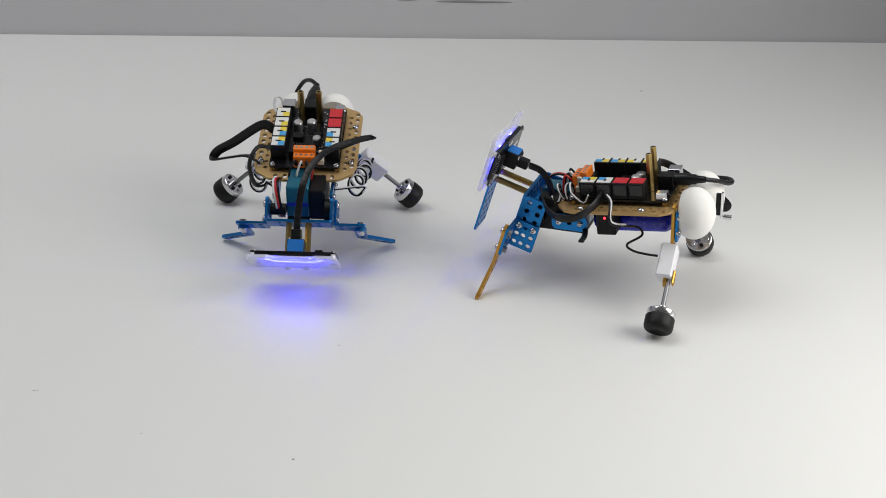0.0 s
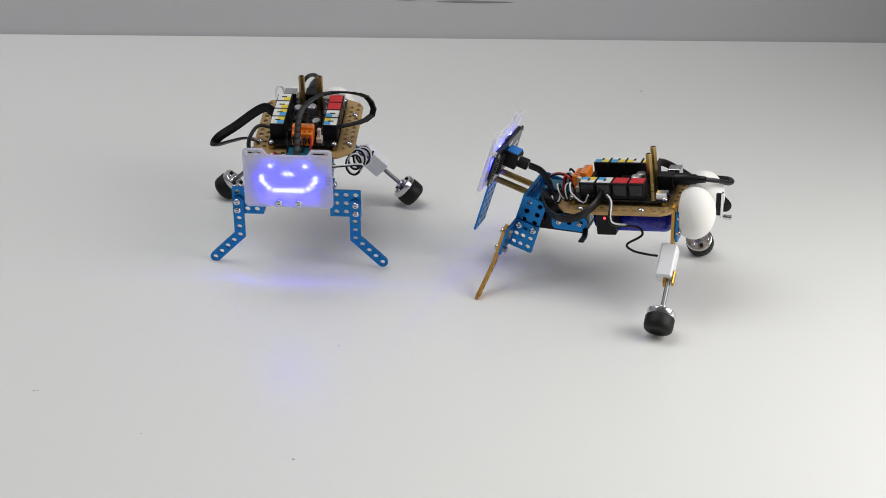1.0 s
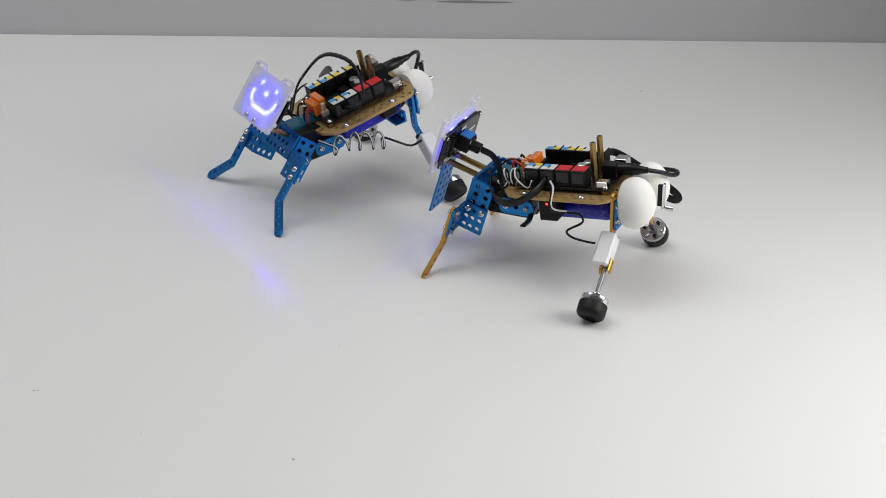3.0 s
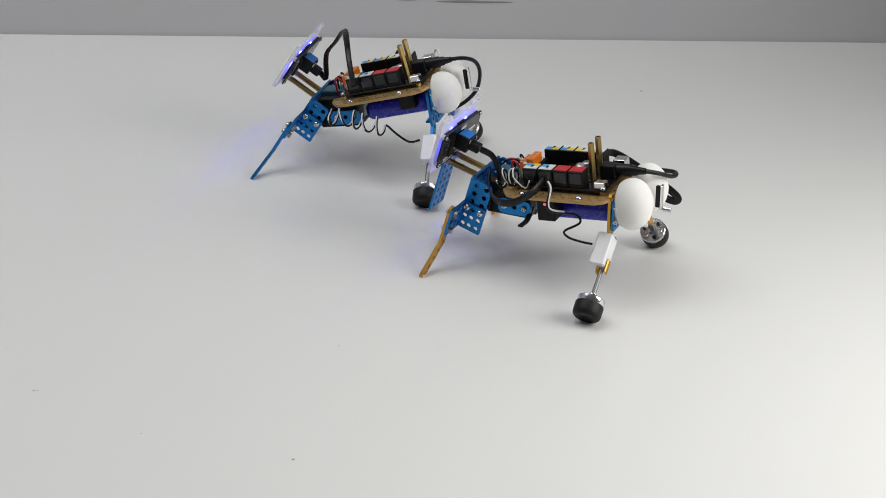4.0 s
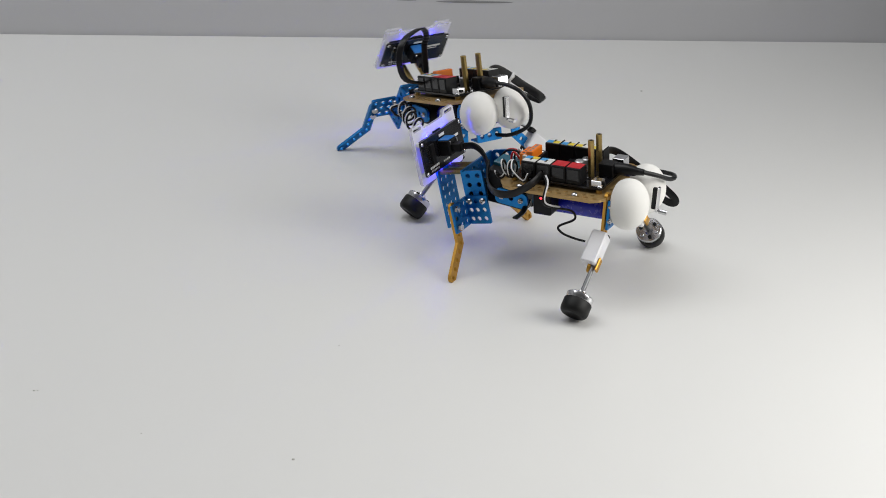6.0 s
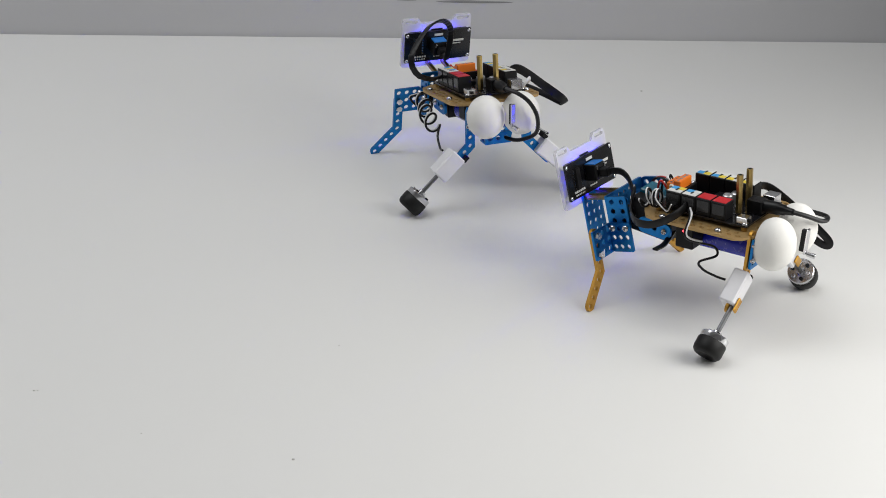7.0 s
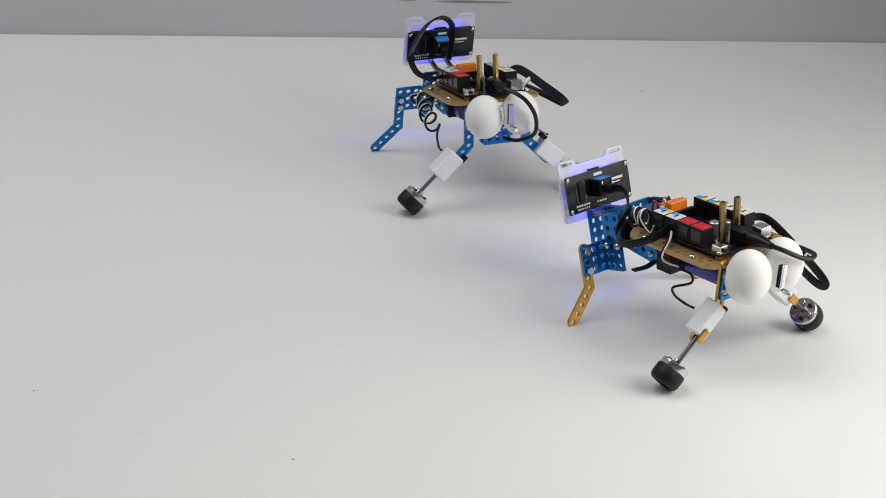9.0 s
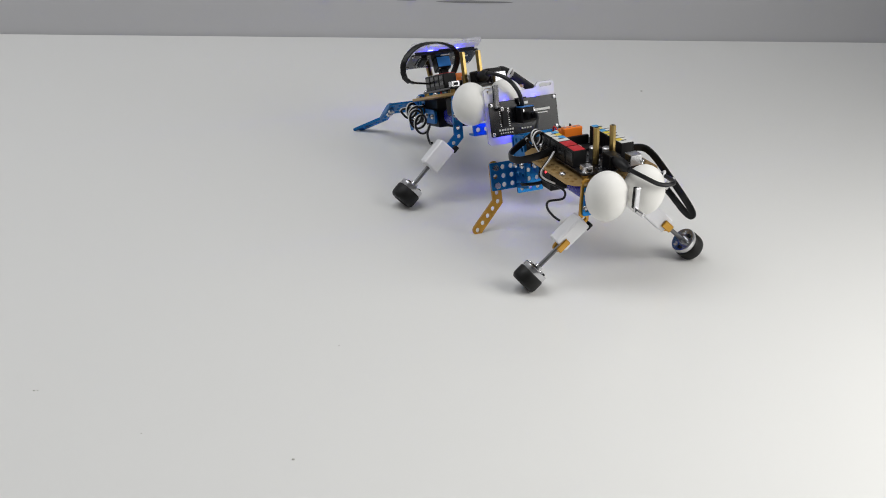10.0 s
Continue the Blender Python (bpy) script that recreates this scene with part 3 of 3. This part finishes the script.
def make_wires(robot, kind):
    two = (("black", M_CABLE, Vector((0, 0, 0))), ("white", M_WIREW, Vector((0.4, 1.0, 1.0))))
    # leads from the terminal block
    for y, m, b in ((-5, M_CABLE, 14), (-1, M_WIREW, 10), (3, M_CABLE, 12), (7, M_WIRER, 15)):
        part("lead", tube([deck((38, y, -11)), deck((44, y * 1.3, -7 + b * 0.2)), deck((47, y * 1.6 - 3, -14)), (-22, y * 1.5 - 4, 14), (-30, y, 4)], 0.9), m, robot, smooth=True)
    for i, m in enumerate((M_CABLE, M_WIRER, M_WIREW)):
        y = -20 - 1.9 * i
        part("servo_lead", tube([(-26, y + 2, 14), (-14, y, 21), (-3, y + 1, 20), (2.5, y + 3, 10), (2.5, y + 4.5, -2), (-2, y + 5.5, -9)], 0.95), m, robot, smooth=True)
    if kind == "blue":
        pts = helix((-26, 43, 8), (-78, 49, -4), 9.5, 4.5)
        for nm, m, o in two:
            part(nm + "_coiled_wire", tube([Vector((-20, 26, 8)) + o] + [p + o for p in pts] + ([Vector((-88, 48, -12)), Vector((-100, 50, -20)), Vector((-111, 52, -18))] if nm == "black" else []), 1.1 if nm == "black" else 0.6, steps=3), m, robot, "long coiled " + nm + " wire", smooth=True)
        pts = helix((-28, -40, 8), (-60, -42, 0), 9.5, 2.5)
        for nm, m, o in two:
            part(nm + "_coiled_wire", tube([Vector((-20, -24, 8)) + o] + [p + o for p in pts] + [Vector((-90, -48, -12)) + o, Vector((-110, -54, -16)) + o], 1.1 if nm == "black" else 0.6, steps=3), m, robot, smooth=True)
        part("ribbon_cable", tube([deck((-4, -29.5, -9)), deck((-6, -40, -5)), (-74, -66, 19), (-79, -82, 6), (-75, -85, 0), (-66, -70, 8), (-57, -52, 16), (-44, -38, 18)], 4.2, 1.1, up=(1, 0, 0)), M_CABLE, robot, "flat black cable in a wide loop", smooth=True)
        part("ribbon_cable", tube([deck((20, -29.5, -9)), deck((22, -41, -8)), deck((34, -47, -18)), deck((44, -40, -32)), deck((30, -24, -36))], 2.4, 0.9), M_CABLE, robot, smooth=True)
        part("white_wire", tube([deck((-30, -29, -15)), (-108, -34, 36), (-113, -33, 42), (-116, -29, 40), (-113, -27, 34), (-106, -28, 29)], 1.1), M_WIREW, robot, "small white wire loop behind the deck", smooth=True)
    else:
        pts = helix((-20, 26, 24), (-38, 29, 29), 8.5, 3)
        for nm, m, o in two:
            part(nm + "_coiled_wire", tube([Vector((-16, 14, 10)) + o] + [p + o for p in pts] + [Vector((-46, 34, 22)) + o, Vector((-50, 35, 30)) + o], 1.1 if nm == "black" else 0.6, steps=3), m, robot, "coiled " + nm + " wire", smooth=True)
        side = [(-64, 31, 31), (-69, 37, 28), (-71, 46, 18), (-74, 45, 13), (-82, 38, 10), (-92, 33, 8), (-96, 36, 3), (-86, 44, -3), (-92, 48, -6), (-104, 49, -7), (-112, 47, -8)]
        part("white_wire", tube(side[:5], 0.9), M_WIREW, robot, smooth=True)
        part("black_wire", tube([Vector(p) + Vector((0.6, 1.0, -0.8)) for p in side], 1.0), M_CABLE, robot, smooth=True)
        part("ribbon_cable", tube([(-4, 16, 22), (-10, 30, 18), (-20, 46, 16), (-33, 57, 17), (-46, 55, 19), (-56, 43, 25), (-60, 29.5, 31)], 3.3, 0.9, up=(1, 0, 0)), M_CABLE, robot, "flat black cable looped along the deck", smooth=True)
        part("ribbon_cable", tube([deck((-18, -29.5, -10)), deck((-26, -44, -12)), (-118, -52, 18), (-142, -59, 0), (-146, -60, -7), (-138, -57, -6), (-112, -50, 8), (-84, -42, 14)], 3.2, 1.2, up=(0, 1, 0)), M_CABLE, robot, "flat black cable in a hanging loop", smooth=True)
        part("ribbon_stub", tube([deck((30, 10, -44)), deck((24, 34, -46)), deck((22, 52, -44))], 2.4, 0.9), M_CABLE, robot, smooth=True)
        pts = helix((-126, -36, 26), (-134, -42, 20), 7, 2)
        part("white_wire", tube(pts, 0.95, steps=3), M_WIREW, robot, smooth=True)


blue_robot = make_robot(M_BLUE, "blue perforated aluminium leg strip", "four-legged toy robot with blue metal legs and a glowing smiling face",
                        (-119, 77.2, -54.4), (-118, -77.2, -53.8), 0.0, "blue")
gold_robot = make_robot(M_GOLD, "gold perforated aluminium leg strip", "four-legged toy robot with gold metal legs and a glowing smiling face",
                        (-122, 72.6, -44.6), (-121, -70.6, -44.4), 9.0, "gold")
blue_front = make_front(blue_robot, M_BLUE, "blue perforated aluminium foreleg", "blue")
gold_front = make_front(gold_robot, M_GOLD, "gold perforated aluminium foreleg", "gold")


# ---- the flat cable between the head and the deck of the blue robot, in rigid links ----
LINKS = 30
CABLE_SHAPES = (  # hinge, then the bends of the cable
    (-66.0, ((-28, -9, 42), (-38, -8, 56), (-44, 3, 65), (-47, 20, 69), (-49, 39, 66), (-51, 53, 53), (-51, 51, 37))),
    (-45.0, ((-18, 7, 56), (-30, 7, 68), (-42, 14, 81), (-50, 27, 86), (-57, 47, 82), (-59, 57, 64), (-57, 53, 43))),
    (-12.0, ((-2, 1, 65), (-14, 15, 79), (-26, 33, 79), (-36, 48, 68), (-46, 59, 52), (-50, 54, 38), (-50, 40, 31))),
    (1.5, ((-5, -1, 26), (-36, -2, 49), (-52, 10, 59), (-58, 29, 62), (-62, 51, 57), (-62, 58, 44), (-57, 51, 36))),
    (44.0, ((22, 4, 33), (8, 8, 42), (-6, 15, 47), (-22, 26, 48), (-36, 46, 48), (-44, 58, 46), (-52, 45, 38))))
cable_links = [part("cable_link", box(-4.2, 4.2, -2.9, 2.9, -0.95, 0.95, 0.9, segments=2), M_CABLE, blue_robot, "flat black cable in a wide loop", smooth=True) for _ in range(LINKS)]


def cable_path(hinge):
    """Where the links lie for a turn of the head."""
    turn = pose(0, 0, 0, 0, hinge, 0)
    a, back = turn @ Vector((21, 1, 30.5)), turn.to_3x3() @ Vector((-1, 0, 0))
    b = Vector((-50, 29.5, 32))
    k = max(0, min(len(CABLE_SHAPES) - 2, sum(hinge >= shape[0] for shape in CABLE_SHAPES) - 1))
    (h0, low), (h1, high) = CABLE_SHAPES[k:k + 2]
    f = min(1.0, max(0.0, (hinge - h0) / (h1 - h0)))
    bends = [Vector(p).lerp(Vector(q), f) for p, q in zip(low, high)]
    pts = smooth_path([a, a + back * 6] + bends + [b], 16)
    size = sum((q - p).length for p, q in zip(pts, pts[1:]))
    normal = (bends[3] - a).cross(b - bends[3]).normalized()
    step, out, run, k = size / LINKS, [], 0.0, 0
    for i in range(LINKS):
        goal = step * (i + 0.5)
        while k < len(pts) - 2 and run + (pts[k + 1] - pts[k]).length < goal:
            run += (pts[k + 1] - pts[k]).length
            k += 1
        d = (pts[k + 1] - pts[k])
        x = (pts[min(k + 4, len(pts) - 1)] - pts[max(k - 3, 0)]).normalized()
        y = (normal - x * normal.dot(x)).normalized()
        m = axes(pts[k] + d * ((goal - run) / max(d.length, 1e-6)), x, y, x.cross(y))
        m.translation *= 0.001
        out.append(m)
    return out


BLUE_ROWS = [  # seconds, x, y, z, roll, pitch, yaw, hinge
    (0, -0.1200, 1.2221, 0.0543, 0.6, 9.0, -91.4, 45.6),
    (0.66, -0.1200, 1.2221, 0.0543, 0.6, 9.0, -91.4, 45.6),
    (0.8, -0.1235, 1.2370, 0.0706, 0.9, 1.3, -92.9, 3.1),
    (1.3, -0.1235, 1.2370, 0.0706, 0.9, 1.3, -92.9, 3.1),
    (1.5, -0.1243, 1.2292, 0.0601, 0.8, 6.5, -93.4, -28.4),
    (1.62, -0.1243, 1.2248, 0.0529, 0.8, 9.8, -93.3, -41.2),
    (2.1, -0.1243, 1.2248, 0.0529, 0.8, 9.8, -93.3, -41.2),
    (2.2, -0.1462, 1.2470, 0.0509, 1.0, 10.7, -106.8, -43.6),
    (3.3, -0.1431, 1.4383, 0.0491, 0.3, 10.7, 178.8, -42.8),
    (3.4, -0.1196, 1.4625, 0.0493, 0.2, 10.7, 165.1, -41.9),
    (5.2, -0.1196, 1.4625, 0.0493, 0.2, 10.7, 165.1, -41.9),
    (6.3, 0.0019, 1.4807, 0.0538, 0.1, 9.3, 111.2, -35.9),
    (6.5, 0.0019, 1.4807, 0.0538, 0.1, 9.3, 111.2, -35.9),
    (7, 0.0042, 1.4778, 0.0652, -0.3, 4.1, 111.7, -10.6),
    (7.3, 0.0014, 1.4849, 0.0448, 0.0, 13.2, 111.1, -49.3),
    (7.5, -0.0005, 1.4875, 0.0334, 0.2, 18.1, 111.6, -66.1),
    (7.8, 0.0040, 1.4807, 0.0571, 0.2, 7.7, 110.8, -29.7),
    (8, 0.0021, 1.4844, 0.0521, -0.1, 10.0, 110.7, -38.6),
    (8.5, -0.0002, 1.4877, 0.0343, 0.2, 17.8, 110.7, -65.0),
    (8.8, 0.0034, 1.4831, 0.0525, 0.1, 9.8, 110.4, -37.2),
    (9, 0.0058, 1.4788, 0.0648, -0.1, 4.2, 110.4, -13.4),
    (9.3, 0.0013, 1.4849, 0.0429, 0.3, 14.0, 110.6, -53.1),
    (9.5, 0.0013, 1.4848, 0.0430, 0.3, 13.9, 110.6, -53.0),
    (9.8, -0.0006, 1.4916, 0.0419, 0.0, 14.4, 110.2, -54.8),
    (10, -0.0034, 1.5033, 0.0346, -0.3, 17.7, 110.7, -64.0),
]
GOLD_ROWS = [  # seconds, x, y, z, roll, pitch, yaw, hinge
    (0, 0.0828, 1.2332, 0.0588, 0.4, 2.5, 160.4, -17.2),
    (1.5, 0.0828, 1.2332, 0.0588, 0.4, 2.5, 160.4, -17.2),
    (1.6, 0.0864, 1.2314, 0.0601, 0.4, 2.0, 160.1, -15.8),
    (1.8, 0.1100, 1.2244, 0.0600, 0.3, 2.0, 159.3, -15.7),
    (2, 0.1061, 1.2263, 0.0609, 0.3, 1.4, 158.9, -14.9),
    (2.1, 0.0968, 1.2301, 0.0613, 0.3, 1.2, 159.2, -14.7),
    (2.2, 0.0715, 1.2401, 0.0601, 0.5, 1.8, 160.3, -15.6),
    (3.3, 0.0422, 1.2632, 0.0590, -0.1, 2.1, 153.8, -16.8),
    (4.2, 0.0422, 1.2632, 0.0590, -0.1, 2.1, 153.8, -16.8),
    (4.5, 0.0417, 1.2673, 0.0604, -0.1, 1.1, 152.7, -11.6),
    (4.8, 0.0271, 1.2749, 0.0144, -0.3, 21.1, 153.5, -86.2),
    (5, 0.0296, 1.2727, 0.0286, -0.4, 15.2, 153.3, -65.8),
    (5.2, 0.0359, 1.2696, 0.0483, -0.3, 6.8, 152.8, -37.0),
    (6.3, 0.0410, 1.2681, 0.0673, 0.2, -1.6, 151.3, 19.2),
    (6.5, 0.0410, 1.2681, 0.0673, 0.2, -1.6, 151.3, 19.2),
    (7, 0.1622, 1.2178, 0.0678, 0.0, -1.9, 142.2, 18.5),
    (7.3, 0.1435, 1.2220, 0.0675, 0.2, -2.0, 145.8, 20.1),
    (7.5, 0.0960, 1.2079, 0.0667, 0.5, -1.1, 162.7, 19.0),
    (7.6, 0.0751, 1.1749, 0.0674, 0.4, -1.5, 180.2, 20.5),
    (7.7, 0.0665, 1.1520, 0.0676, 0.4, -1.5, 190.5, 21.5),
    (7.8, 0.0584, 1.1625, 0.0685, 0.3, -1.9, 184.7, 20.8),
    (7.9, 0.0588, 1.2079, 0.0677, 0.3, -1.8, 162.6, 19.5),
    (8, 0.0821, 1.2589, 0.0681, 0.3, -2.0, 134.1, 22.6),
    (8.3, 0.0899, 1.2707, 0.0667, 0.3, -1.5, 129.1, 22.6),
    (8.5, 0.0899, 1.2673, 0.0681, 0.1, -2.0, 129.3, 22.0),
    (8.8, 0.1135, 1.2388, 0.0680, 0.0, -2.0, 128.7, 19.6),
    (9, 0.1590, 1.1816, 0.0669, 0.0, -1.6, 128.3, 19.4),
    (9.3, 0.1432, 1.2073, 0.0679, 0.2, -1.9, 126.0, 21.0),
    (9.5, 0.1193, 1.2565, 0.0680, 0.3, -2.4, 122.3, 21.8),
    (9.8, 0.0975, 1.3224, 0.0680, -0.1, -1.9, 116.4, 21.7),
    (10, 0.0928, 1.3337, 0.0669, 0.0, -1.8, 115.2, 20.6),
]


def motions():
    for robot, front, rows in ((blue_robot, blue_front, BLUE_ROWS), (gold_robot, gold_front, GOLD_ROWS)):
        walk(robot, [(r[0], pose(*r[1:7])) for r in rows])
        walk(front, [(r[0], pose(0, 0, 0, 0, r[7], 0)) for r in rows])
    paths = [(r[0], cable_path(r[7])) for r in BLUE_ROWS]
    for i, link in enumerate(cable_links):
        walk(link, [(t, p[i]) for t, p in paths])


motions()
